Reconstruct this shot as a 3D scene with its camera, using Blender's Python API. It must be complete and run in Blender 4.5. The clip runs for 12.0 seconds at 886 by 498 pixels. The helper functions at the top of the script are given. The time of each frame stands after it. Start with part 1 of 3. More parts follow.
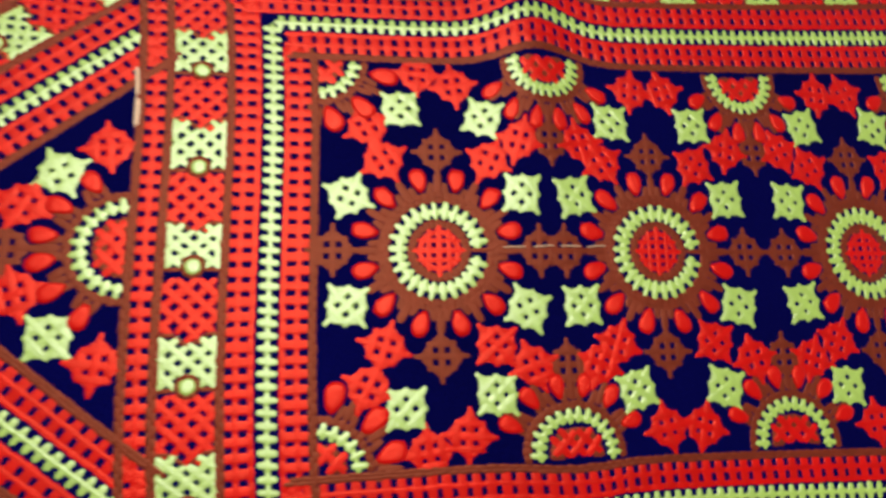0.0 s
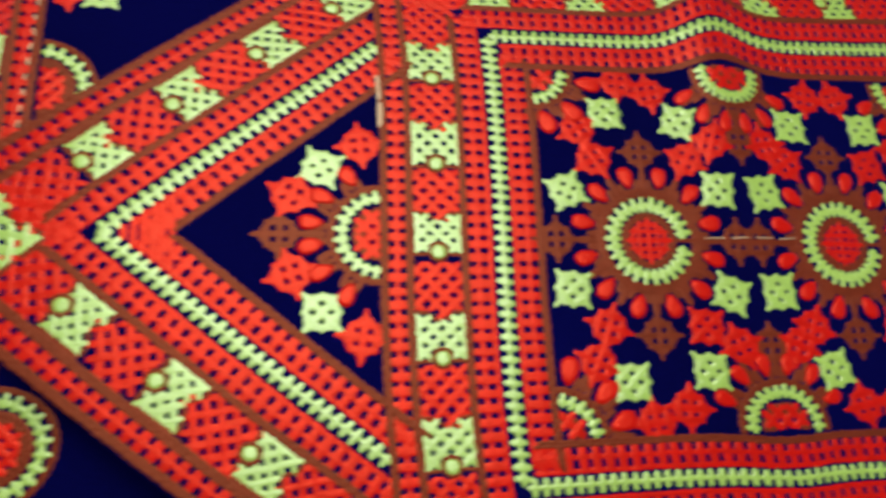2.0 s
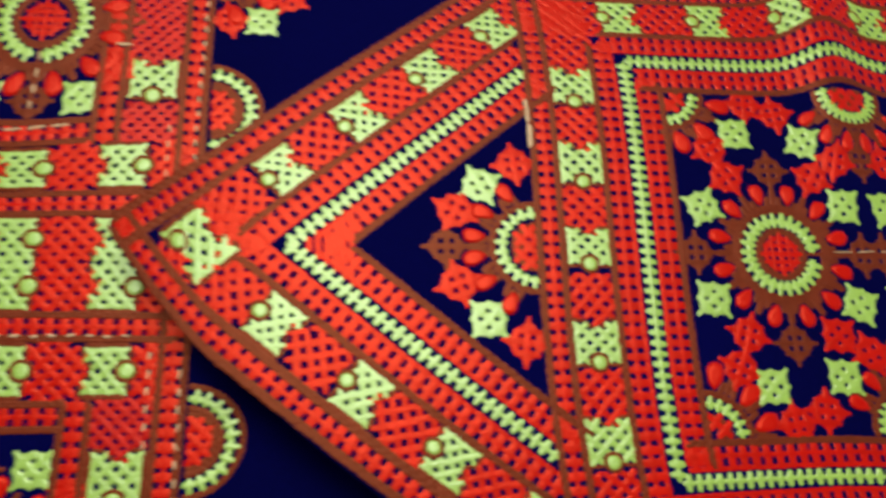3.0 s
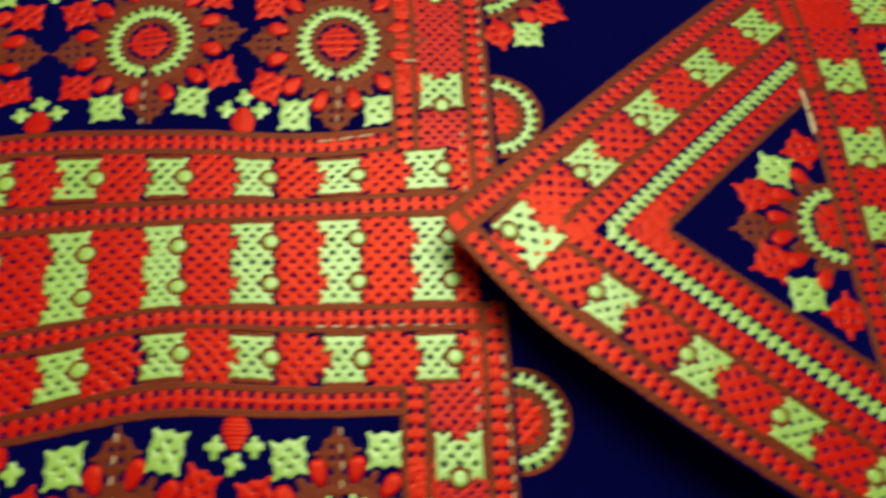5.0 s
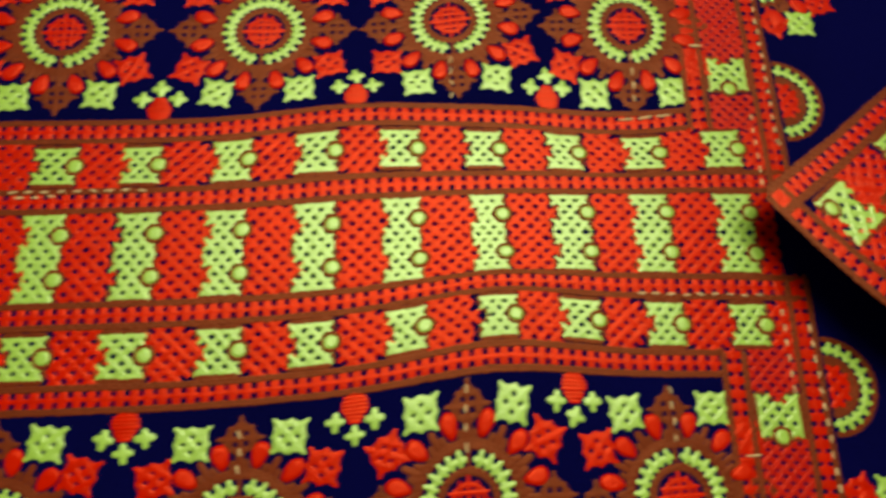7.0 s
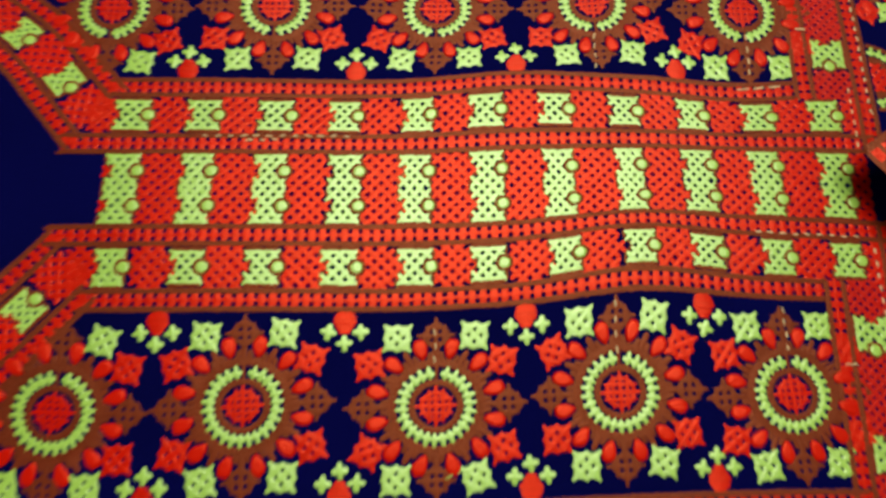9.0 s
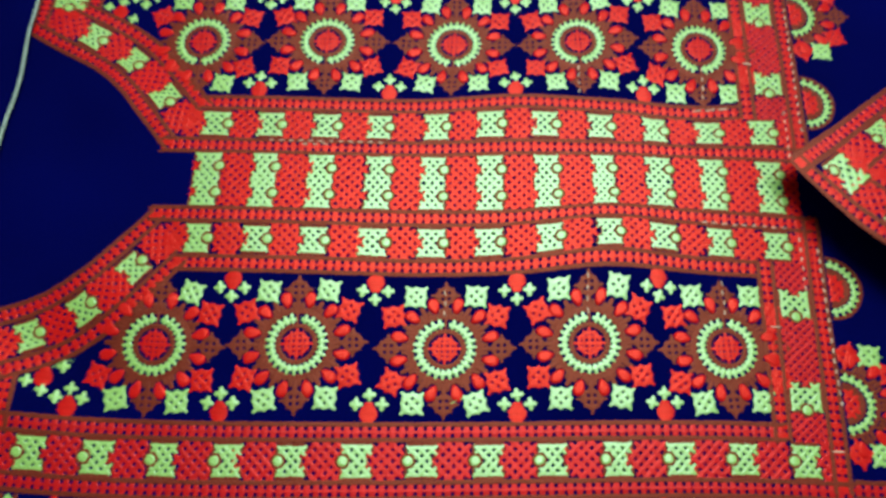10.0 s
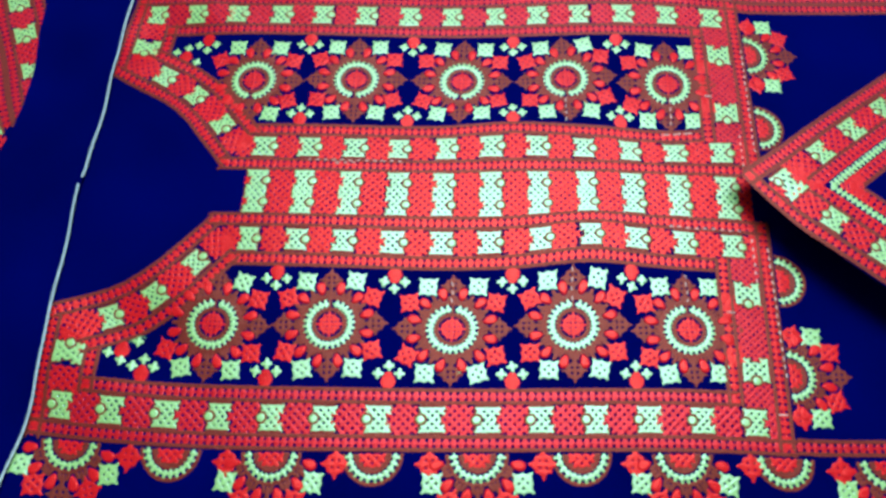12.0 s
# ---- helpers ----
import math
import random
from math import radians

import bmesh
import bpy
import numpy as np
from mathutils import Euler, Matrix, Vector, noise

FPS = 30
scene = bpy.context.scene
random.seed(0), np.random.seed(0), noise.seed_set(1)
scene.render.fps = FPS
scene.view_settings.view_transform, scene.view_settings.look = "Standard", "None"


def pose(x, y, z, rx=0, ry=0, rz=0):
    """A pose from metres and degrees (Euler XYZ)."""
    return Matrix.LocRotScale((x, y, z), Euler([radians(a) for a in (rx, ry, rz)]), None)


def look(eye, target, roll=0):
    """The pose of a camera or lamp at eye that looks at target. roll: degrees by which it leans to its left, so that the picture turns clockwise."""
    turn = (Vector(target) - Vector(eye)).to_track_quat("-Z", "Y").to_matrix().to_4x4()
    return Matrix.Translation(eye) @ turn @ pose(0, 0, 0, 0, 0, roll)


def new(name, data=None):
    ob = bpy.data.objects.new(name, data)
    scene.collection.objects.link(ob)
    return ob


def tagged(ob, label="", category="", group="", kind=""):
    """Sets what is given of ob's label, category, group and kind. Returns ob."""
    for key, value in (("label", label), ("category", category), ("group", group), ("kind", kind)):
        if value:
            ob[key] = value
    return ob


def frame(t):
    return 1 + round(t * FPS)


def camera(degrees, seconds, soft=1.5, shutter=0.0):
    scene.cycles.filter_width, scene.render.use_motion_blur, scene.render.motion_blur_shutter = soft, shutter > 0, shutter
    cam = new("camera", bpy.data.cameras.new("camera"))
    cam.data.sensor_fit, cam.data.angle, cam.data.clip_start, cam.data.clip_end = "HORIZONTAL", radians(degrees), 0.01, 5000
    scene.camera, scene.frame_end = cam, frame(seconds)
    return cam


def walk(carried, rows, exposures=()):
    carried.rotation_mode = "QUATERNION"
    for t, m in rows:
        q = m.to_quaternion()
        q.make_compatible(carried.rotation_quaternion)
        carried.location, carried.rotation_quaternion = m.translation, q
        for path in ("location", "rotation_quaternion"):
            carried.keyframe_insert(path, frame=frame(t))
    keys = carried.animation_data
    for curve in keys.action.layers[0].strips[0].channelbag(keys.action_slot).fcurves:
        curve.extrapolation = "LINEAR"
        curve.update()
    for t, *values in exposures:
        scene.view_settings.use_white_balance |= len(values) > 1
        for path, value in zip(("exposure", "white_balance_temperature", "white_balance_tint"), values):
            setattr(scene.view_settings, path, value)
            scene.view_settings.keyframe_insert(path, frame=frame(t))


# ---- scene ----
cam = camera(66.0, 12.0, soft=3.0, shutter=0.9)
PATH = [
    (0, (0.2591, 0.1661, 0.2183), (0.2967, 0.2212, 0), 34.58),
    (0.5, (0.2441, 0.1623, 0.2251), (0.2833, 0.2229, 0), 33.35),
    (1, (0.2293, 0.1592, 0.2256), (0.2676, 0.2201, 0), 32.62),
    (1.5, (0.2134, 0.1542, 0.2233), (0.2512, 0.2178, 0), 31.09),
    (2, (0.1938, 0.1512, 0.2255), (0.2266, 0.2161, 0), 27.75),
    (2.5, (0.1720, 0.1484, 0.2302), (0.1985, 0.2166, 0), 22.04),
    (3, (0.1467, 0.1494, 0.2373), (0.1749, 0.2181, 0), 23.87),
    (3.2, (0.1368, 0.1481, 0.2403), (0.1616, 0.2184, 0), 21.12),
    (4.8, (0.0687, 0.1326, 0.2390), (0.0804, 0.2131, 0), 9.07),
    (5, (0.0538, 0.1300, 0.2380), (0.0669, 0.2117, 0), 9.05),
    (5.5, (0.0245, 0.1272, 0.2373), (0.0367, 0.2066, 0), 8.53),
    (6, (0.0044, 0.1284, 0.2417), (0.0092, 0.2045, 0), 3.25),
    (6.5, (-0.0271, 0.1244, 0.2435), (-0.0214, 0.2003, 0), 5.34),
    (7, (-0.0631, 0.1182, 0.2456), (-0.0511, 0.1968, 0), 10.51),
    (7.5, (-0.0915, 0.1133, 0.2455), (-0.0790, 0.1924, 0), 11.32),
    (7.7, (-0.1033, 0.1098, 0.2435), (-0.0906, 0.1883, 0), 12.06),
    (9.3, (-0.1262, 0.0587, 0.3117), (-0.1228, 0.1551, 0), 6.07),
    (9.5, (-0.1249, 0.0461, 0.3295), (-0.1257, 0.1521, 0), 4.23),
    (10, (-0.1181, 0.0247, 0.3597), (-0.1231, 0.1525, 0), 2.98),
    (10.5, (-0.1178, 0.0031, 0.3901), (-0.1293, 0.1535, 0), 1.58),
    (11, (-0.1090, -0.0164, 0.4079), (-0.1240, 0.1388, 0), -0.16),
    (11.5, (-0.1079, -0.0251, 0.4205), (-0.1244, 0.1459, 0), -0.11),
    (12, (-0.1079, -0.0280, 0.4208), (-0.1284, 0.1512, 0), -0.90),
]
EXPOSURES = [(0.0, -0.1, 6300, 31), (2.0, -0.18, 6200, 18), (3.0, -0.21, 6400, 13), (5.5, -0.26, 6850, 0), (6.5, -0.33, 7800, -6), (7.5, -0.32, 8450, -7), (9.3, -0.13, 6350, 3), (10.2, 0.05, 4700, 10), (11.0, 0.19, 4380, 16), (12.0, 0.31, 4300, 25)]
walk(cam, [(t, look(eye, target, roll)) for t, eye, target, roll in PATH], EXPOSURES)

# ---- light: one cool ceiling panel lamp in a plain room ----
world = bpy.data.worlds.new("room_air")
scene.world = world
world.use_nodes = True
world.node_tree.nodes["Background"].inputs[0].default_value = (0.9, 0.85, 1.0, 1)
world.node_tree.nodes["Background"].inputs[1].default_value = 0.06
LAMP = (0.1, 1.0, 2.45)
lamp_data = bpy.data.lights.new("ceiling_light", "AREA")
lamp_data.shape, lamp_data.size, lamp_data.size_y = "RECTANGLE", 1.6, 1.4
lamp_data.energy, lamp_data.color = 119.0, (1.0, 0.95, 0.9)
lamp = new("ceiling_light", lamp_data)
lamp.matrix_world = look(LAMP, (0.1, 0.2, 0.0))


# ---- materials ----
def material(name, base, rough=0.6, spec=0.4, vary=0.25, grain=900.0, bump=0.5, stain_shade=14.0, tint=None, ior=1.5, island=True):
    """Cloth or thread: grain and wear from noise at two scales, a little change from stitch to stitch; thread colour
    has groove shade painted in.
    """
    m = bpy.data.materials.new(name)
    m.use_nodes = True
    n, l = m.node_tree.nodes, m.node_tree.links
    b = n["Principled BSDF"]
    b.inputs["Roughness"].default_value = rough
    b.inputs["Specular IOR Level"].default_value = spec
    b.inputs["IOR"].default_value = ior
    if tint:
        b.inputs["Specular Tint"].default_value = (*tint, 1)
    geo = n.new("ShaderNodeNewGeometry")
    fine, broad = n.new("ShaderNodeTexNoise"), n.new("ShaderNodeTexNoise")
    fine.inputs["Scale"].default_value, broad.inputs["Scale"].default_value = grain, stain_shade
    fine.inputs["Detail"].default_value = 3.0
    for tex in (fine, broad):
        l.new(geo.outputs["Position"], tex.inputs["Vector"])
    add = n.new("ShaderNodeMath")
    add.operation = "ADD"
    l.new(fine.outputs["Fac"], add.inputs[0])
    l.new(broad.outputs["Fac"], add.inputs[1])
    total = add
    if island:
        more = n.new("ShaderNodeMath")
        more.operation = "ADD"
        l.new(add.outputs[0], more.inputs[0])
        l.new(geo.outputs["Random Per Island"], more.inputs[1])
        total = more
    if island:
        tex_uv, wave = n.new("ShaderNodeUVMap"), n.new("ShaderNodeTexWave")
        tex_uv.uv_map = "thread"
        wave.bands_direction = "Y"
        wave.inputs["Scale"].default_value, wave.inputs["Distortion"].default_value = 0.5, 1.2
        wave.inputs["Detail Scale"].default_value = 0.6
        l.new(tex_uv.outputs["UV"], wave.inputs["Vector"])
        # the wave also darkens the base colour in the grooves, as painted shade
        groove_shade = n.new("ShaderNodeMath")
        groove_shade.operation = "MULTIPLY_ADD"
        l.new(wave.outputs["Fac"], groove_shade.inputs[0])
        groove_shade.inputs[1].default_value = 0.45
        l.new(total.outputs[0], groove_shade.inputs[2])
        total = groove_shade
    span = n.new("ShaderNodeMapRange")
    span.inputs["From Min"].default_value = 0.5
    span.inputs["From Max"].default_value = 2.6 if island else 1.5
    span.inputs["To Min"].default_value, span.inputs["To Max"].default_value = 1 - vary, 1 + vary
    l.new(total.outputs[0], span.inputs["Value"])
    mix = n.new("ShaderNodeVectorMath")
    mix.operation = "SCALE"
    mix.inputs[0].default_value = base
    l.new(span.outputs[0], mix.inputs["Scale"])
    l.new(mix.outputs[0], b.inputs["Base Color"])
    bm_node = n.new("ShaderNodeBump")
    bm_node.inputs["Strength"].default_value, bm_node.inputs["Distance"].default_value = bump, 0.0006
    if island:
        relief = n.new("ShaderNodeMath")
        relief.operation = "ADD"
        l.new(fine.outputs["Fac"], relief.inputs[0])
        l.new(wave.outputs["Fac"], relief.inputs[1])
        l.new(relief.outputs[0], bm_node.inputs["Height"])
    else:
        l.new(fine.outputs["Fac"], bm_node.inputs["Height"])
    l.new(bm_node.outputs[0], b.inputs["Normal"])
    return m


SATIN = dict(ior=1.55, bump=0.12)
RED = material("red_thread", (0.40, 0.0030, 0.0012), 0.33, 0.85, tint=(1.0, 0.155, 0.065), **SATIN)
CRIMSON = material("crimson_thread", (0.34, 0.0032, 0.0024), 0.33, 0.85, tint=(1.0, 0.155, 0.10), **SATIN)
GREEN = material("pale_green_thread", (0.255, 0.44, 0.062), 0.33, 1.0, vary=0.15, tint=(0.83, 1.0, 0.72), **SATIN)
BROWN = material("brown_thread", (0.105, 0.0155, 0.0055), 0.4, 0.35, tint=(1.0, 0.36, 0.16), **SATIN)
# strong broad mottle paints the faint shading of creases into the navy colour
NAVY = material("navy_cotton", (0.0007, 0.0010, 0.037), 0.85, 0.015, vary=0.5, grain=1600, stain_shade=9.0, island=False)
GOLD = material("basting_thread", (0.55, 0.42, 0.22), 0.45, 0.5)
CORD = material("cord_thread", (0.46, 0.58, 0.36), 0.5, 0.5)
PLASTER = material("plaster", (0.55, 0.53, 0.5), 0.9, 0.2, vary=0.08, grain=120, stain_shade=1.5, island=False)
FLOORING = material("floor_screed", (0.22, 0.2, 0.18), 0.7, 0.3, vary=0.2, grain=80, stain_shade=3.0, island=False)


# ---- cloth shapes: plan in millimetres, laid into the world by a gentle drape ----
def terms(u, v, waves):
    c = [1 + 0 * u, u, v, u * u, u * v, v * v, u**3, u * u * v, u * v * v, v**3]
    if waves == "ripple":
        k = 2 * math.pi / 2.4
        c += [np.sin(k * u), np.cos(k * u), v * np.sin(k * u), v * np.cos(k * u)]
        c += [np.exp(-(((u - a) / 0.38) ** 2) - ((v - b) / 0.3) ** 2) for a, b in ((0.12, 0.5), (0.65, -0.4), (1.2, 0.5), (-0.45, -0.5))]
    else:
        g = np.exp(-(((u - 0.3675) / 0.16) ** 2))
        c += [g * v, g * v * v]
    return np.stack(c, -1)


YOKE = np.array([[-98.9, 100.23, -5.48, -0.15, 0.77, 0.02, -0.01, 0.13, -0.47, -0.04, 0.34, 0.04, -0.39, -0.1, -0.38, 1.27, -1.59, 0.13], [195.93, 9.74, 100.21, -0.46, 0.27, 0.82, -0.61, -0.17, 0.29, -0.12, 0.28, -0.45, 0.2, -0.16, 4.18, 6.85, -5.47, -0.74]])
POCKET = np.array([[291.59, 99.56, -0.03, -1.42, 2.4, -0.44, 0.03, -0.66, -2.28, -5.22, -1.43, 1.84], [214.94, 2.49, 100.8, -0.48, 0.64, 1.59, 0.13, 1.83, 3.15, -3.99, 6.0, 5.5]])


def drape(coef, waves, box, turn):
    """The map from plan millimetres to world x, y in metres; past the box it goes on straight."""
    lo, hi = np.array(box[0], float), np.array(box[1], float)
    c, s = math.cos(radians(turn)), math.sin(radians(turn))

    def go(p):
        p = np.asarray(p, float)
        q = np.clip(p, lo, hi)
        d = p - q
        xy = terms(q[..., 0] / 100, q[..., 1] / 100, waves) @ coef.T
        return (xy + np.stack([c * d[..., 0] - s * d[..., 1], s * d[..., 0] + c * d[..., 1]], -1)) / 1000

    return go


def dress_height(x, y):
    """Slow ripples of the laid-out cloth."""
    slack = np.clip((-0.25 - x) / 0.08, 0, 1)
    creases = 0.0018 * np.sin(62 * y + 24 * x + 1.6 * np.sin(17 * x)) + 0.0007 * np.sin(105 * y - 30 * x + 1.5 * np.sin(40 * x))
    return 0.0012 * np.sin(23 * x + 4 * y) + 0.0008 * np.sin(31 * y - 9 * x + 1.0) + slack * creases


def pocket_height(x, y):
    """The pocket panel lies on folded layers; a crease runs up its upper half, and its point sags a little."""
    z = 0.0235 - 0.007 * (x - 0.15) - 0.04 * (y - 0.22)
    crease = np.exp(-(((x - 0.322) / 0.013) ** 2)) * np.clip((y - 0.2) / 0.09, 0, 1)
    tip = np.clip((0.125 - x) / 0.06, 0, 1) ** 2
    return z + 0.0030 * crease - 0.004 * tip


yoke_xy = drape(YOKE, "ripple", ((-292, -182), (200, 182)), 5.2)
flat_pocket_xy = drape(POCKET, "crease", ((-222, -118), (185, 118)), 1.0)


def pocket_xy(p):
    """The panel's very tip is pulled a centimetre to one side."""
    xy = flat_pocket_xy(p)
    pull = np.clip((-188 - np.asarray(p, float)[..., 0]) / 32, 0, 1.2) ** 1.4
    return xy + pull[..., None] * np.array([0.0045, 0.0075])



class Ground:
    """A draped cloth on which embroidery lies."""

    def __init__(self, xy, height, lift=0.0):
        self.xy, self.height, self.lift = xy, height, lift

    def place(self, p, z_mm):
        xy = self.xy(p)
        return np.concatenate([xy, (self.height(xy[..., 0], xy[..., 1]) + (np.asarray(z_mm) + self.lift) / 1000)[..., None]], -1)


yoke_ground, pocket_ground = Ground(yoke_xy, dress_height, 0.25), Ground(pocket_xy, pocket_height, 0.3)
rng = np.random.default_rng(7)

# one stitch: five rings of seven points, flat on top as worn satin stitch is
ALONG = np.array([0.0, 0.14, 0.5, 0.86, 1.0])
PLUMP = np.array([0.5, 0.9, 1.0, 0.9, 0.5])
RISE = np.array([0.4, 0.94, 1.0, 0.94, 0.4])
ACROSS = np.array([-1.0, -0.9, -0.68, 0.0, 0.68, 0.9, 1.0])
ARCH = np.array([-0.2, 0.62, 0.94, 1.0, 0.94, 0.62, -0.2])
STITCH_FACES = [(7 * i + j, 7 * i + j + 1, 7 * i + j + 8, 7 * i + j + 7) for i in range(4) for j in range(6)]


def mesh_of(name, verts, faces, smooth=True, uv=None):
    """uv: along and across the thread, in millimetres."""
    me = bpy.data.meshes.new(name)
    me.from_pydata([tuple(v) for v in verts.tolist()], [], faces)
    if uv is not None:
        index = np.empty(len(me.loops), int)
        me.loops.foreach_get("vertex_index", index)
        me.uv_layers.new(name="thread").data.foreach_set("uv", uv[index].ravel())
    if smooth:
        me.polygons.foreach_set("use_smooth", [True] * len(me.polygons))
    me.update()
    return me


def stitch_mesh(name, rows, to_plan, ground, jitter=0.1):
    """rows: ax, ay, bx, by, half width, height in millimetres, in the frame that to_plan turns into plan millimetres."""
    r = np.array(rows, float).reshape(-1, 6)
    r[:, :4] += rng.normal(0, jitter, (len(r), 4))
    r[:, 4] *= rng.normal(1, 0.06, len(r))
    a, d = r[:, :2], r[:, 2:4] - r[:, :2]
    long = np.maximum(np.linalg.norm(d, axis=1, keepdims=True), 1e-6)
    side = np.stack([-d[:, 1], d[:, 0]], 1) / long
    p = a[:, None, None] + d[:, None, None] * ALONG[None, :, None, None]
    p = p + side[:, None, None] * (r[:, 4, None, None] * PLUMP[None, :, None] * ACROSS[None, None])[..., None]
    z = 0.13 * r[:, 5, None, None] * RISE[None, :, None] * ARCH[None, None]
    verts = ground.place(to_plan(p), z).reshape(-1, 3)
    faces = [tuple(35 * k + i for i in f) for k in range(len(r)) for f in STITCH_FACES]
    uv = np.stack(np.broadcast_arrays((long * ALONG[None])[:, :, None] + 3.0 * np.arange(len(r))[:, None, None], (r[:, 4, None, None] * PLUMP[None, :, None]) * ACROSS[None, None]), -1)
    return mesh_of(name, verts, faces, uv=uv.reshape(-1, 2))


def part(name, data, mat, parent, label=""):
    ob = new(name, data)
    if mat:
        data.materials.clear()
        data.materials.append(mat)
    ob.parent = parent
    if label:
        tagged(ob, label)
    return ob


def spot(cx, cy, turn=0.0):
    """A local frame at a plan point."""
    c, s = math.cos(radians(turn)), math.sin(radians(turn))

    def go(p):
        p = np.asarray(p, float)
        x, y = p[..., 0], p[..., 1]
        return np.stack([cx + c * x - s * y, cy + s * x + c * y], -1)

    return go


class Line:
    """A strip along a plan polyline: (s along, n to its left) into plan millimetres."""

    def __init__(self, points, step=1.0):
        pts = np.array(points, float)
        seg = np.linalg.norm(np.diff(pts, axis=0), axis=1)
        at = np.concatenate([[0], np.cumsum(seg)])
        self.length = at[-1]
        self.s = np.linspace(0, self.length, max(2, int(self.length / step) + 1))
        self.p = np.stack([np.interp(self.s, at, pts[:, k]) for k in (0, 1)], -1)
        tan = np.gradient(self.p, axis=0)
        if len(points) > 2:
            ker = np.ones(7) / 7
            tan = np.stack([np.convolve(np.pad(tan[:, k], 3, mode="edge"), ker, "valid") for k in (0, 1)], -1)
        tan /= np.linalg.norm(tan, axis=1, keepdims=True)
        self.nrm = np.stack([-tan[:, 1], tan[:, 0]], -1)
        self.tan = tan

    def __call__(self, q):
        q = np.asarray(q, float)
        s = np.clip(q[..., 0], 0, self.length)
        base = np.stack([np.interp(s, self.s, self.p[:, k]) for k in (0, 1)], -1)
        nrm = np.stack([np.interp(s, self.s, self.nrm[:, k]) for k in (0, 1)], -1)
        tan = np.stack([np.interp(s, self.s, self.tan[:, k]) for k in (0, 1)], -1)
        return base + nrm * q[..., 1:2] + tan * (q[..., 0] - s)[..., None]


def ladder(line, n0, ground, owner, width=9.8, pitch=4.7, edge=1.9, s0=0.0, s1=None, mat=None, low=True, high=True, edge_from=None):
    """An openwork band: a middle rail and rungs in red, between two brown chain lines."""
    s1 = line.length if s1 is None else s1
    rows, lo, hi = [], width / 2 - (edge if low else 1.0), width / 2 - (edge if high else 1.0)
    count = max(1, round((s1 - s0) / pitch))
    step = (s1 - s0) / count
    for k in range(count):
        s = s0 + (k + 0.5) * step
        rows.append((s, n0 - lo - 0.7, s, n0 + hi + 0.7, 0.345 * step, 0.95))
        rows.append((s - 0.6 * step, n0, s + 0.6 * step, n0, 0.95, 1.05))
        for side, brown in ((-1, low), (1, high)):
            if not brown:
                rows.append((s - 0.6 * step, n0 + side * (width / 2 - 1.1), s + 0.6 * step, n0 + side * (width / 2 - 1.1), 1.0, 1.0))
    band = tagged(part("ladder_band", stitch_mesh("ladder_band", rows, line, ground), mat or RED, owner), kind="stuff")
    for side, wanted in ((-1, low), (1, high)):
        if wanted:
            outline(line, n0 + side * (width / 2 - edge / 2), ground, owner, s0 if edge_from is None else edge_from, s1, edge)
    return band


def outline(line, n, ground, owner, s0=0.0, s1=None, edge=2.1, mat=None):
    """A line of brown chain stitches, two strands side by side."""
    s1 = line.length if s1 is None else s1
    rows, count = [], max(1, round((s1 - s0) / 3.2))
    step = (s1 - s0) / count
    for k in range(count):
        s = s0 + k * step
        rows.append((s - 0.4, n - 0.33 * edge, s + step + 0.4, n - 0.2 * edge, 0.44 * edge, 1.4))
        rows.append((s + 0.5 * step - 0.4, n + 0.33 * edge, s + 1.5 * step + 0.4, n + 0.2 * edge, 0.44 * edge, 1.5))
    return tagged(part("chain_line", stitch_mesh("chain_line", rows, line, ground), mat or BROWN, owner), kind="stuff")


def crosses(nodes, q, half=0.5, height=1.1, reach=1.02):
    rows = []
    for x, y in nodes:
        up = 1 + 0.1 * rng.random(2)
        rows.append((x - reach * q, y - reach * q, x + reach * q, y + reach * q, half * q, height * up[0]))
        rows.append((x - reach * q, y + reach * q, x + reach * q, y - reach * q, half * q, height * up[1]))
    return rows


def lattice(inside, s0, s1, n0, n1, q):
    """Nodes of an openwork fill over a rectangle, where inside(s, n)."""
    cols, lines_ = max(1, round((s1 - s0) / q)), max(1, round((n1 - n0) / q))
    qs, qn = (s1 - s0) / cols, (n1 - n0) / lines_
    return [(s0 + i * qs, n0 + j * qn) for i in range(cols + 1) for j in range(lines_ + 1)
            if (i + j) % 2 and inside(s0 + i * qs, n0 + j * qn)]


BLOCK = [(-2, 2), (-2, -2), (-1, 1), (-1, -1), (0, 0), (0, 2), (0, -2), (1, 1), (1, -1), (2, 2), (2, -2)]


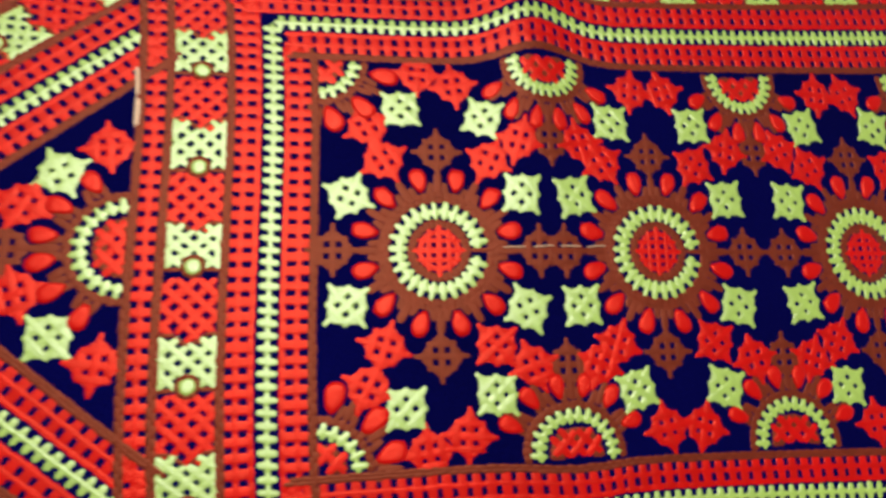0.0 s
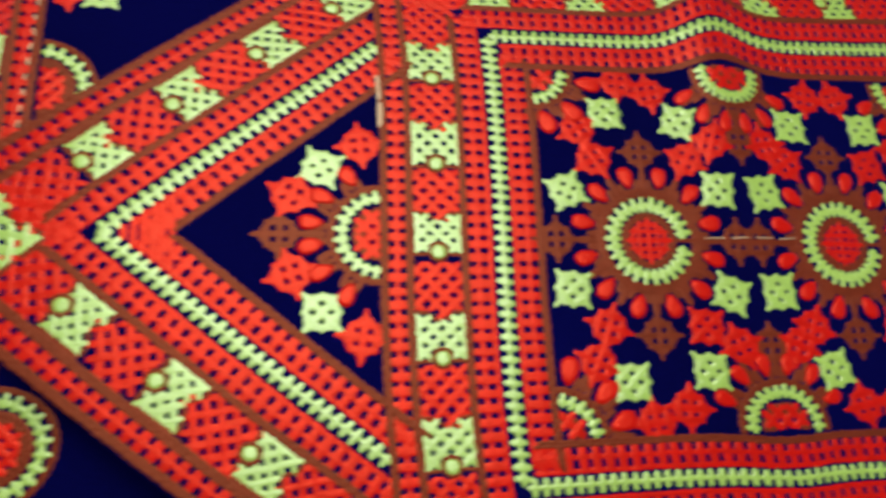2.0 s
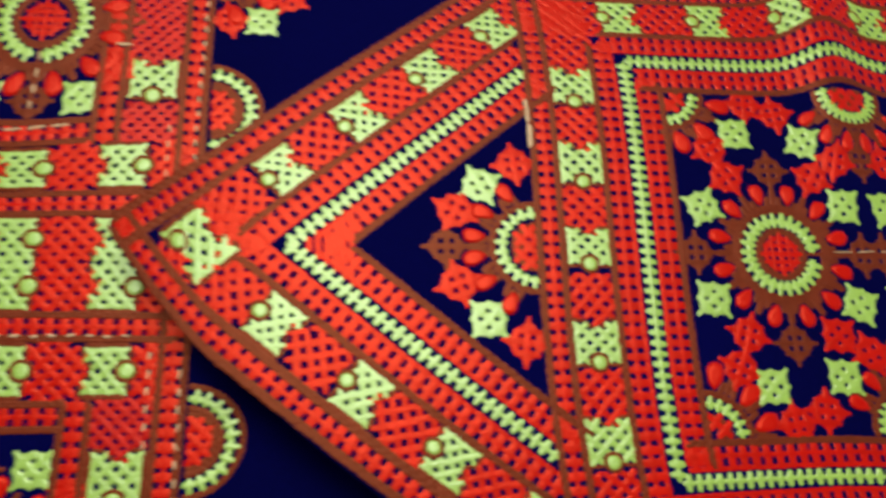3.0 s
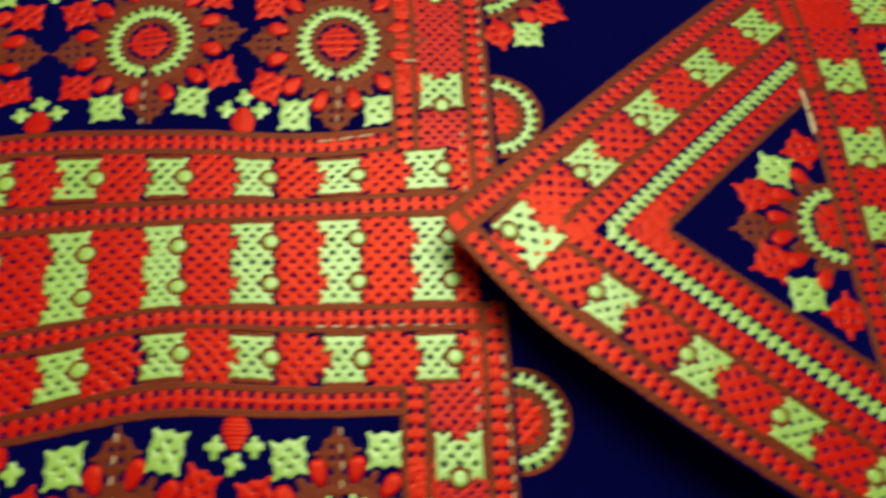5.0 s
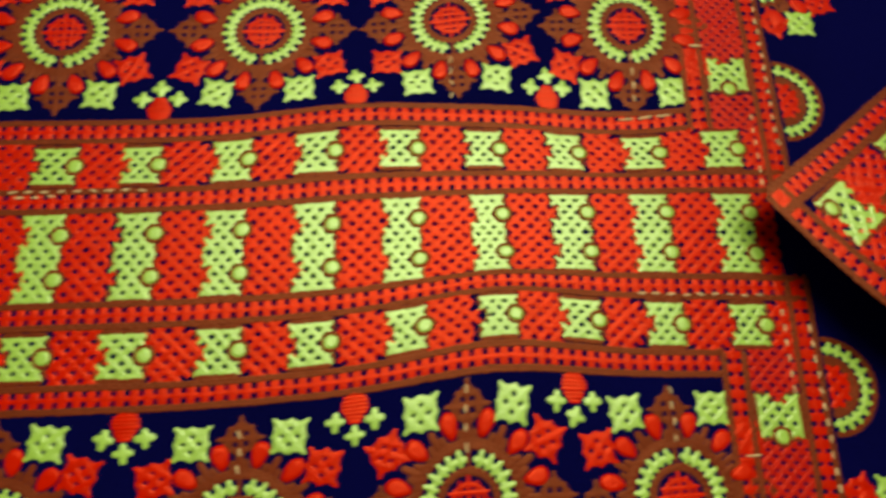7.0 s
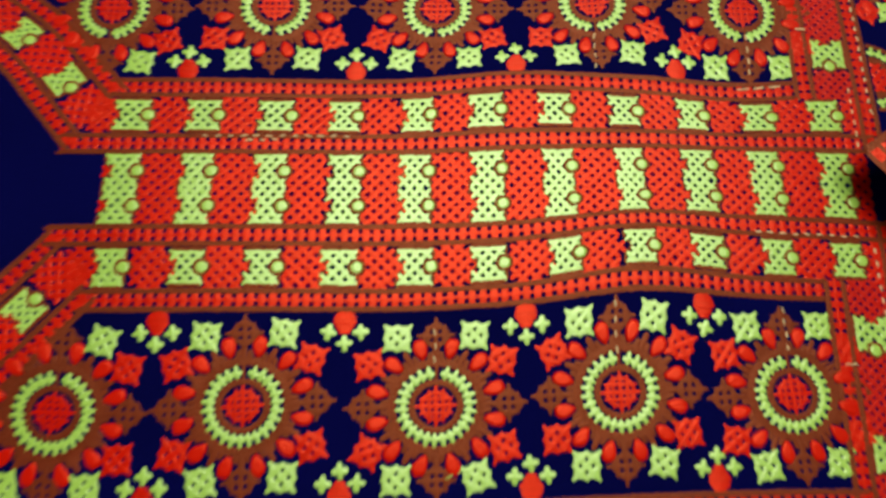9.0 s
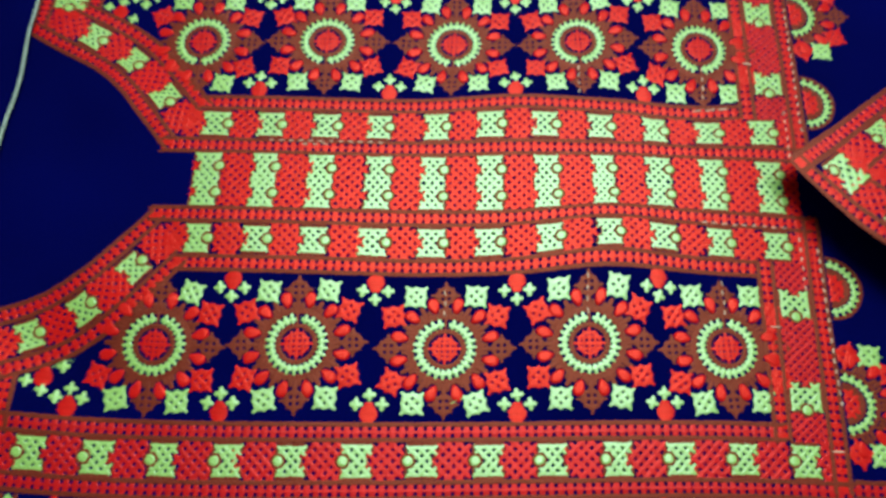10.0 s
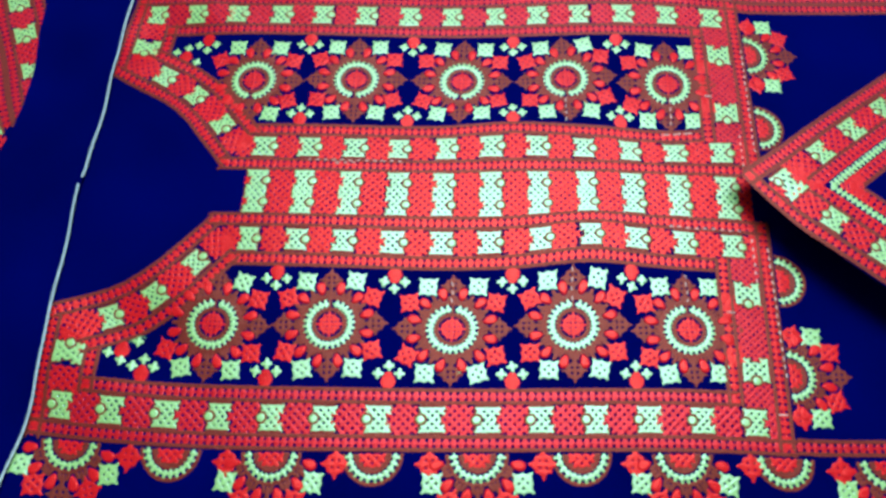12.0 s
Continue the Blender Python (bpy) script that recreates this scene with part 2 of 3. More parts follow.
def green_block(line, s, n, ground, owner, qs=2.5, qn=3.1, face=1, beads=(0.0,), bead_r=2.8, bead_at=None):
    """A pale green openwork patch, eared and notched on one side, with a round bead let into the other, edged in brown."""
    rows, rim = [], []
    qs, qn, s = qs * rng.normal(0.97, 0.05), qn * rng.normal(1, 0.03), s + rng.normal(0, 0.5)
    for c in beads:
        for i, j in BLOCK:
            x, y = s + face * i * qs, n + c + j * qn
            for d in (-1, 1):
                rows.append((x - 1.04 * qs, y - d * 1.04 * qn, x + 1.04 * qs, y + d * 1.04 * qn, 0.4 * qn, 1.2 + 0.08 * rng.random()))
        for d in (-1, 1):
            y = n + c + d * 2.62 * qn
            if d * c >= 0:
                rows.append((s - 2.75 * qs, y, s + 0.1 * qs, y, 0.38 * qn, 1.15))
                rows.append((s - 0.1 * qs, y, s + 2.75 * qs, y, 0.38 * qn, 1.2))
                for k in (-3.1, -0.1):
                    rim.append((s + k * qs, n + c + d * 3.2 * qn, s + (k + 3.2) * qs, n + c + d * 3.2 * qn, 1.1, 1.1))
            back, front = s - face * 3.25 * qs, s + face * 3.2 * qs
            rim.append((back, n + c + d * 3.0 * qn, back + face * 0.3, n + c + d * 1.5 * qn, 0.7, 1.0))
            rim.append((back + face * 0.3, n + c + d * 1.5 * qn, back + face * 1.6 * qs, n + c, 0.7, 1.0))
            rim.append((front, n + c + d * 3.0 * qn, front - face * 0.2, n + c + d * 1.2 * qn, 0.7, 1.0))
    if len(beads) > 1:
        rows += [(s + i * qs - 0.9 * qs, n - d * 0.9 * qn, s + i * qs + 0.9 * qs, n + d * 0.9 * qn, 0.4 * qn, 1.15) for i in (-1, 1) for d in (-1, 1)]
    block = tagged(part("green_block", stitch_mesh("green_block", rows, line, ground, 0.17), GREEN, owner), kind="stuff")
    tagged(part("block_outline", stitch_mesh("block_outline", rim, line, ground), BROWN, block), kind="stuff")
    for c in beads:
        here = line(np.array([[s + face * 2.75 * qs, n + c] if bead_at is None else [s + bead_at[0], n + bead_at[1]]]))[0]
        fr = spot(*here)
        part("bead", dome_mesh("bead", bead_r, bead_r, 0.7, fr, ground), GREEN, block)
        ring_ = [(bead_r * 1.22 * math.cos(t), bead_r * 1.22 * math.sin(t), bead_r * 1.22 * math.cos(t + 0.8), bead_r * 1.22 * math.sin(t + 0.8), 0.8, 1.9)
                 for t in np.arange(0, 6.28, 0.7)]
        part("bead_outline", stitch_mesh("bead_outline", ring_, fr, ground, 0.03), BROWN, block)
    return block


def dome_mesh(name, rx, ry, h, frame_, ground, rings=4, around=14, taper=0.0):
    """A padded oval of satin stitch, a little uneven."""
    verts, z = [], []
    wob = rng.normal(1, 0.04, around)
    for i in range(rings):
        t = (i + 0.0) / rings * math.pi / 2
        for k in range(around):
            a = 2 * math.pi * k / around
            verts.append((rx * math.cos(t) * math.cos(a) * wob[k], ry * (1 + taper * math.cos(a)) * math.cos(t) * math.sin(a) * wob[k]))
            z.append(0.65 * h * min(1.0, 1.6 * math.sin(t)) - (0.15 if i == 0 else 0))
    verts.append((0, 0))
    z.append(0.65 * h)
    faces = [(i * around + k, i * around + (k + 1) % around, (i + 1) * around + (k + 1) % around, (i + 1) * around + k)
             for i in range(rings - 1) for k in range(around)]
    faces += [((rings - 1) * around + k, (rings - 1) * around + (k + 1) % around, rings * around) for k in range(around)]
    return mesh_of(name, ground.place(frame_(np.array(verts)), np.array(z)), faces, uv=np.array(verts, float))


def red_fill(line, s0, s1, n, tall, ground, owner, avoid=(), q=2.8, mat=None, face=1, notches=(0.0,)):
    """The red openwork between the blocks; avoid: (s, half width) of the blocks."""
    def inside(a, b):
        return all(abs(a - s) > w + (-2.6 if min(abs(b - n - c) for c in notches) < 3.2 and (s - a) * face > 0 else 0.9) for s, w in avoid)
    nodes = lattice(inside, s0, s1, n - tall / 2 + 1, n + tall / 2 - 1, q)
    if nodes:
        tagged(part("red_openwork", stitch_mesh("red_openwork", crosses(nodes, q, 0.435, 0.9, 0.98), line, ground, 0.2), mat or RED, owner), kind="stuff")


def patch_mesh(name, frame_, ground, q=2.8, height=1.2, half=0.53):
    """A small openwork square: five crossed stitches round small holes, closed by edge stitches, with short spiky corners."""
    rows = crosses([(0, 0), (q, q), (-q, q), (q, -q), (-q, -q)], q, half, height, 1.07)
    for a, b in ((1, 0), (-1, 0), (0, 1), (0, -1)):
        rows.append((a * 1.72 * q - b * q * 1.5, b * 1.72 * q - a * q * 1.5, a * 1.72 * q + b * q * 1.5, b * 1.72 * q + a * q * 1.5, 0.36 * q, height * 0.95))
        rows.append((a * 1.5 * q, b * 1.5 * q, a * 2.35 * q, b * 2.35 * q, 0.36 * q, height * 0.9))
        rows.append((a * 1.6 * q - b * 1.6 * q, b * 1.6 * q + a * 1.6 * q, (a - b) * 2.3 * q, (b + a) * 2.3 * q, 0.3 * q, height * 0.9))
    return stitch_mesh(name, rows, frame_, ground)


def medallion(cx, cy, ground, owner, turn=0.0, arc=(0, 360), items=(), petals=(), r=16.0, spokes=True, petal_d=24.8, slit=None, petal_r=3.15):
    """A round flower: brown stitched collar, ring of pale green stitches, red heart, petals and patches round it."""
    fr = spot(cx, cy, turn)
    full = arc[1] - arc[0] >= 360
    rows = []
    mid = 0.5 * (arc[0] + arc[1])

    def polar(d, deg):
        return d * math.cos(radians(deg)), d * math.sin(radians(deg))

    span = arc[1] - arc[0]
    for rad, n_, w in ((r + 1.7, 44, 1.3), (r - 6.0, 30, 1.5)) + (((r + 3.4, 48, 0.9),) if full else ((r - 7.6, 24, 1.3),)) if spokes else ((r + 1.6, 44, 1.2), (r - 5.4, 30, 1.2), (r - 7.2, 24, 1.0)):
        count = max(2, round(n_ * span / 360))
        for k in range(count):
            a0 = arc[0] + span * k / count
            rows.append((*polar(rad, a0), *polar(rad, a0 + 1.25 * span / count), w, 0.7))
    if spokes:
        for k in range(12):
            a0 = 30 * k
            if full or min(abs(a0 - mid), abs(a0 - 360 - mid)) <= min(span / 2, 76):
                rows.append((*polar(r + 3, a0), *polar(r + 10.5, a0), 1.35, 0.7))
                for d in (-9, 9):
                    rows.append((*polar(r + 2, a0 + d), *polar(r + 7.0, a0 + d * 0.6), 1.15, 0.65))
    flower = tagged(part("medallion", stitch_mesh("medallion", rows, fr, ground), BROWN, owner), kind="stuff")
    inner = 4.7 if full else (4.1 if r > 13.5 else 3.5)
    count = round(25 * span / 360)
    if slit is not None:
        part("ring_slit", stitch_mesh("ring_slit", [(*polar(r - 5, slit), *polar(r + 3, slit), 0.8, 0.9)], fr, ground), BROWN, flower)
    for k in range(count):
        a0 = arc[0] + span * (k + 0.5) / count
        if slit is not None:
            a0 = slit + 8.0 + (360 - 16.0) * (k + 0.3) / count
        pieces = [(*polar(r - inner, a0), *polar(r + 1.0, a0), 1.02, 1.45), (*polar(r - 0.5 * inner, a0 - 9.5), *polar(r - 0.5 * inner, a0 + 9.5), 0.27 * inner, 1.4)]
        part("ring_stitch", stitch_mesh("ring_stitch", pieces, fr, ground, 0.12), GREEN, flower)
    heart = [(-7, -3, 7, -3), (-8.8, 0, 8.8, 0), (-7, 3, 7, 3), (-3, -7, -3, 7), (0, -8.8, 0, 8.8), (3, -7, 3, 7)]
    if full:
        rows = [(*h, 0.85 if abs(h[0] + h[2]) + abs(h[1] + h[3]) else 1.0, 1.2) for h in heart]
        rows += [(*polar(6.2, a), *polar(6.2, a + 50), 0.9, 1.0) for a in range(0, 360, 45)]
        part("heart", stitch_mesh("heart", rows, fr, ground), RED, flower)
    else:
        nodes = [(x, y) for x, y in lattice(lambda x, y: math.hypot(x, y) < 6.6, -7.8, 7.8, -7.8, 7.8, 2.6)
                 if (span > 120 and (x * math.cos(radians(mid)) + y * math.sin(radians(mid)) > 0.8))
                 or (span <= 120 and x * math.cos(radians(arc[0])) + y * math.sin(radians(arc[0])) > 0.5 and x * math.cos(radians(arc[1])) + y * math.sin(radians(arc[1])) > 0.5)]
        part("heart", stitch_mesh("heart", crosses(nodes, 2.6, 0.5, 0.95), fr, ground), RED, flower)
    for a0 in petals:
        x, y = polar(petal_d, a0)
        px, py = fr(np.array([x, y]))
        part("petal", dome_mesh("petal", petal_r * 1.5, petal_r * 0.95, 0.8, spot(px, py, turn + a0 + rng.normal(0, 5)), ground, taper=0.3), RED, flower)
    for kind, a0, d in items:
        x, y = polar(d, a0)
        px, py = fr(np.array([x, y]))
        mat = {"green": GREEN, "red": RED, "brown": BROWN}[kind]
        lean = {"green": turn + rng.normal(0, 8), "red": turn + a0 + 45 + rng.normal(0, 6), "brown": turn + a0 + 45}[kind]
        tagged(part(kind + "_patch", patch_mesh(kind + "_patch", spot(px, py, lean), ground, {"green": 2.6, "red": 2.6, "brown": 2.5}[kind], 0.9 if kind == "brown" else 1.2, {"green": 0.48, "red": 0.5, "brown": 0.42}[kind]), mat, flower), kind="stuff")
    return flower


def posy(cx, cy, ground, owner, turn, crosses_at=((0, 8.8), (-6.7, 3.9), (6.7, 3.9))):
    """A red stitched bud with three small pale green crosses round it."""
    fr0 = spot(cx, cy, turn)
    rows = []
    for y in np.arange(-5.0, 5.4, 1.3):
        w = 4.9 * (math.sqrt(1 - (y / 6.2) ** 2) if y < 0 else 1 - y / 7.5)
        rows.append((-w, y, w, y, 0.85, 1.3))
    bud = tagged(part("posy", stitch_mesh("posy", rows, fr0, ground), RED, owner), kind="stuff")
    for x, y in crosses_at:
        p = fr0(np.array([x, y]))
        fr = spot(p[0], p[1], turn + rng.normal(0, 8))
        part("small_cross", stitch_mesh("small_cross", [(-3.4, 0, 3.4, 0, 1.35, 1.5), (0, -3.4, 0, 3.6, 1.35, 1.6), (-1, 0.5, 1, -0.5, 1.4, 1.55)], fr, ground), GREEN, bud)
    return bud


PETALS = tuple(range(15, 360, 30))
YOKE_ITEMS = tuple(("brown", a, 30.0) for a in (0, 90, 180, 270)) + tuple(("red", a, 33.0) for a in (33, 147, 213, 327)) + tuple(("green", a, 33.5) for a in (61, 119, 241, 299))
HANG_ITEMS = (("brown", 0, 31.0), ("red", 31, 31.5), ("red", -31, 31.5), ("green", 58, 31.5), ("green", -58, 31.5), ("red", 80, 27.0), ("red", -80, 27.0))
HANG_PETALS = (-75, -45, -15, 15, 45, 75)


def cloth_sheet(name, x0, x1, y0, y1, step, height, label, owner=None):
    nx, ny = int((x1 - x0) / step) + 1, int((y1 - y0) / step) + 1
    gx, gy = np.meshgrid(np.linspace(x0, x1, nx), np.linspace(y0, y1, ny))
    verts = np.stack([gx, gy, height(gx, gy)], -1).reshape(-1, 3)
    faces = [(j * nx + i, j * nx + i + 1, (j + 1) * nx + i + 1, (j + 1) * nx + i) for j in range(ny - 1) for i in range(nx - 1)]
    return part(name, mesh_of(name, verts, faces), NAVY, owner, label)


# ---- room ----
def room_box(name, size, centre, mat, label):
    bm = bmesh.new()
    bmesh.ops.create_cube(bm, size=1.0)
    bmesh.ops.scale(bm, vec=size, verts=bm.verts)
    bmesh.ops.translate(bm, vec=centre, verts=bm.verts)
    me = bpy.data.meshes.new(name)
    bm.to_mesh(me)
    bm.free()
    me.materials.append(mat)
    return tagged(new(name, me), label, name.split("_")[0], kind="structure")


room_box("floor", (5.2, 5.2, 0.1), (0, 0.4, -0.056), FLOORING, "plain grey floor under the laid-out cloth")
room_box("ceiling", (5.2, 5.2, 0.1), (0, 0.4, 2.65), PLASTER, "plain plastered ceiling of the room")
room_box("wall_north", (5.2, 0.1, 2.6), (0, 3.05, 1.3), PLASTER, "plain plastered wall of the room")
room_box("wall_south", (5.2, 0.1, 2.6), (0, -2.25, 1.3), PLASTER, "plain plastered wall of the room")
room_box("wall_east", (0.1, 5.2, 2.6), (2.65, 0.4, 1.3), PLASTER, "plain plastered wall of the room")
room_box("wall_west", (0.1, 5.2, 2.6), (-2.65, 0.4, 1.3), PLASTER, "plain plastered wall of the room")

# ---- the dress ----
dress = tagged(new("embroidered_dress"), "navy cotton dress with a red and pale green embroidered yoke", "dress")
cloth_sheet("fabric", -0.72, 0.75, -0.3, 0.7, 0.003, lambda x, y: dress_height(x, y), "plain navy blue cotton, lightly rippled", dress)

STEP = 32.5
for side in (1, -1):
    g = yoke_ground

    def flip(points, side=side):
        return [(u, side * v) for u, v in points]

    sgn = -side
    # long strips and their ladders: neck front, hem, shoulder, outer side
    neck = Line(flip([(-272, 108), (-262, 103), (-246, 96), (-231, 88.5), (-219, 80), (-206, 68), (-195, 54.5), (-180, 36.5)]))
    front, hem = Line(flip([(-179, 36.5), (169, 36.5)])), Line(flip([(169, 36.5), (169, 156)]))
    outer, shoulder = Line(flip([(-266, 156), (169, 156)])), Line(flip([(-266, 112), (-266, 156)]))
    for line, s_in, s_out in ((front, (4, 328), (-14, 362)), (hem, (9, 109), (-20, 135)), (neck, (4, neck.length - 3), (-6, neck.length + 6)), (shoulder, (-14, 64), (4, 34))):
        ladder(line, side * 14.5, g, dress, s0=s_in[0], s1=s_in[1])
        ladder(line, -side * 14.5, g, dress, s0=s_out[0], s1=s_out[1])
    ladder(outer, side * 14.5, g, dress, s0=-20, s1=455, mat=CRIMSON)
    ladder(outer, -side * 14.5, g, dress, s0=12, s1=422, mat=CRIMSON)
    # blocks
    front_s = [16 + STEP * k for k in range(11)]
    for s in front_s:
        green_block(front, s, 0, g, dress, qn=2.6)
    red_fill(front, 0, 358, 0, 18, g, dress, [(s, 8.5) for s in front_s])
    outer_s = [33.2 * k for k in range(14)]
    for s in outer_s:
        green_block(outer, s, 0, g, dress, qn=2.7, face=side)
    red_fill(outer, -10, 445, 0, 19, g, dress, [(s, 8.5) for s in outer_s], mat=CRIMSON, face=side)
    hem_s = [33.5, 85.5]
    for s in hem_s:
        green_block(hem, s, 0, g, dress, qn=2.7, face=1 if side < 0 else -1)
    red_fill(hem, 11, 108, 0, 19, g, dress, [(s, 8.5) for s in hem_s], q=2.3, mat=CRIMSON, face=-side)
    neck_s = (28.6, 60.1, 95.2)
    for s in neck_s:
        green_block(neck, s, 0, g, dress, qs=2.3, qn=2.5, face=1)
    red_fill(neck, 0, neck.length, 0, 19, g, dress, [(s, 8.5) for s in neck_s])
    green_block(shoulder, 11, 0, g, dress, face=-1)
    red_fill(shoulder, 0, 34, 0, 19, g, dress, [(11, 8.5)])
    # flowers of the panel
    for k, (u, v) in enumerate(zip((-178.5, -102.3, -23.6, 53.5, 128.7), (94.2, 96.3, 95.9, 96.7, 92.7) if side > 0 else (97.2, 95.3, 97.3, 94.9, 97.2))):
        items = [i for i in YOKE_ITEMS if not (k == 0 and ((i[1] in (119, 147, 180) and side < 0) or (i[1] in (180, 213, 241) and side > 0)))]
        if k == 0:
            items = [i for i in items if i[1] not in ((119,) if side < 0 else (241,))]
        medallion(u, side * v, g, dress, turn=rng.normal(0, 1.5), items=items, petals=PETALS, slit=270 if side > 0 else 90)
    for u in (-219, -140, -62, 14.5, 92.5):
        posy(u, side * 131, g, dress, 180 if side > 0 else 0)
        if u > -200:
            posy(u, side * 61, g, dress, 0 if side > 0 else 180)
    posy(-234, side * 116.5, g, dress, 0, ((-8, side * 3.2), (0.5, side * 7.6), (9, -side * 5.6)))
    # half flowers under the hem of the yoke
    for v, rich in ((124, True), (59, False)):
        medallion(190, side * v, g, dress, arc=(-90, 90), items=HANG_ITEMS if rich else (), petals=HANG_PETALS if rich else (), spokes=rich)
    # the side band runs on along the skirt
    ladder(Line(flip([(189, 169), (560, 169)])), 0, g, dress, mat=CRIMSON)
    if side > 0:
        ladder(Line([(172, 178.5), (560, 178.5)]), 0, g, dress, mat=CRIMSON)

# middle strip
middle = Line([(-169, 0), (188, 0)])
mid_s = [6 + STEP * k for k in range(11)]
for s in mid_s:
    green_block(middle, s, 0, yoke_ground, dress, qn=2.75, beads=(8.4, -8.4))
red_fill(middle, 0, 345, 0, 35, yoke_ground, dress, [(s, 8.0) for s in mid_s], notches=(8.4, -8.4))

# flowers that hang from the lower long side, with a red patch after each
HANG_SHIFT = (6, 4, 9, 3, 8, 2, 11, 3, 0)
for k in range(9):
    u = -255 + 62.2 * k
    rich = k % 2 == 0
    medallion(u, -177, yoke_ground, dress, turn=-90, arc=(-90, 90), items=HANG_ITEMS[:-2] if rich else (), petals=HANG_PETALS if rich else (), spokes=rich)
    tagged(part("red_patch", patch_mesh("red_patch", spot(u + 31 + HANG_SHIFT[k], -183, 45), yoke_ground), RED, dress), kind="stuff")

# ---- the pocket panel ----
panel = tagged(new("pocket_panel"), "pointed navy pocket panel with red and green embroidery on the dress", "pocket panel")
P = pocket_ground
OUTLINE = [(-223, 1.5), (-158, 60.5), (-92, 117.5), (60, 116.5), (230, 116.5), (230, -116.5), (60, -116.5), (-92, -115.5), (-158, -58.5)]


def slab(points, ground, centre, rings, scale=1.0):
    """A cloth piece over an outline: rings of (shrink, height in mm) from the rim inwards, then a filled top."""
    rim = Line(points + [points[0]], step=3.0).p[:-1]
    centre = np.array([centre], float)
    rim = centre + (rim - centre) * scale
    rings = list(rings) + [(f, rings[-1][1]) for f in np.linspace(0.96, 0.03, 64)]
    n = len(rim)
    verts = np.concatenate([ground.place(centre + (rim - centre) * f, np.full(n, z)) for f, z in rings] + [ground.place(centre, np.full(1, rings[-1][1]))])
    faces = [(i * n + k, i * n + (k + 1) % n, (i + 1) * n + (k + 1) % n, (i + 1) * n + k) for i in range(len(rings) - 1) for k in range(n)]
    last = (len(rings) - 1) * n
    faces += [(last + k, last + (k + 1) % n, len(rings) * n) for k in range(n)]
    return mesh_of("fabric", verts, faces)


part("fabric", slab(OUTLINE, P, (-40, 0), [(0.9, -1.9), (0.998, -1.7), (1.003, -0.9), (1.0, -0.15), (0.985, 0.0)]), NAVY, panel, "navy blue cotton backing of the panel")
part("folded_layers", slab(OUTLINE, P, (20, 0), [(1.0, -22.5), (1.005, -16.0), (1.0, -9.0), (1.004, -5.0), (0.99, -2.2)], 0.78), NAVY, panel, "folded navy cotton layers under the panel")


def chain(line, n, ground, owner, s0=0.0, s1=None, pitch=3.5):
    """A pale green herringbone braid."""
    s1 = line.length if s1 is None else s1
    count = max(1, round((s1 - s0) / pitch))
    step, rows = (s1 - s0) / count, []
    for k in range(count):
        s = s0 + (k + 0.5) * step
        rows.append((s - 0.3, n - 2.7, s + 0.3, n + 2.7, 0.31 * step, 1.3))
        rows.append((s - 0.62 * step, n, s + 0.62 * step, n, 0.85, 1.4))
    return tagged(part("green_braid", stitch_mesh("green_braid", rows, line, ground), GREEN, owner), "pale green braid", kind="stuff")


RIGHT = 225
# rows from the navy field outward: brown and red ladder, braid, ladder, blocks, ladder
left_side = Line([(-49, 76), (-49, -76)])
top_side, bottom_side = Line([(-49, 76), (RIGHT, 76)]), Line([(-49, -76), (RIGHT, -76)])
for line, out in ((left_side, -1), (top_side, 1), (bottom_side, -1)):
    long = line.length
    trim = 9 if line is left_side else 0
    chain(line, 0, P, panel, 1, long - 1)
    ladder(line, -out * 8.0, P, panel, width=10.2, pitch=4.2, low=out > 0, high=out < 0, s0=4 + trim * 0.6, s1=long - trim * 0.6)
    ladder(line, out * 8.2, P, panel, width=10.0, pitch=4.2, low=out < 0, high=out > 0, s0=-8, s1=long + (8 if line is left_side else 0))
    blocks = [12 + 31.5 * k + 0.5 for k in range(5)] if line is left_side else [2.5 + 35.5 * k for k in range(7)]
    for s in blocks:
        green_block(line, s, out * 20.5, P, panel, qs=2.5, qn=2.65, face=1 if line is left_side else -1, bead_r=2.4)
    red_fill(line, -26, long + (26 if line is left_side else 0), out * 20.5, 16, P, panel, [(s, 7.7) for s in blocks], q=2.6, face=1 if line is left_side else -1)
    ladder(line, out * 33.2, P, panel, width=9.6, pitch=4.2, s0=-40 if line is left_side else -30, s1=long + (40 if line is left_side else 0))
# field of flowers
POCKET_ITEMS = tuple(("brown", a, 31.5) for a in (0, 90, 180, 270)) + tuple(("green", a, 31.8) for a in (33, 148, 211, 327)) + tuple(("red", a, 33.0) for a in (60, 120, 240, 300))
EDGE_PETALS = (-66, -38, -12, 12, 38, 66)
EDGE_ITEMS = (("brown", 0, 26.5), ("red", 22, 28.0), ("red", -22, 28.0), ("green", 52, 28.0), ("green", -52, 28.0), ("red", 80, 31.4), ("red", -80, 31.4))
for u in (0, 71.4, 149.3):
    medallion(u, 0, P, panel, items=POCKET_ITEMS, petals=PETALS, slit=0, petal_d=22.8, petal_r=2.8, r=14.4)
for k in range(3):
    medallion(37.5 + 74 * k, 60, P, panel, turn=-90, arc=(-98, 98), items=EDGE_ITEMS, petals=EDGE_PETALS, r=11.9, petal_d=19.8, petal_r=2.6)
    medallion(37.8 + 74 * k, -60, P, panel, turn=90, arc=(-98, 98), items=EDGE_ITEMS, petals=EDGE_PETALS, r=13.2, petal_d=20.6, petal_r=2.6)
CORNER = (("green", 57, 30.0), ("red", 33, 27.0), ("red", 83, 31.5))
medallion(-36.0, 62.5, P, panel, turn=-90, arc=(0, 88), items=CORNER, petals=(12, 40, 76), r=13.0, petal_d=21.0, petal_r=3.2)
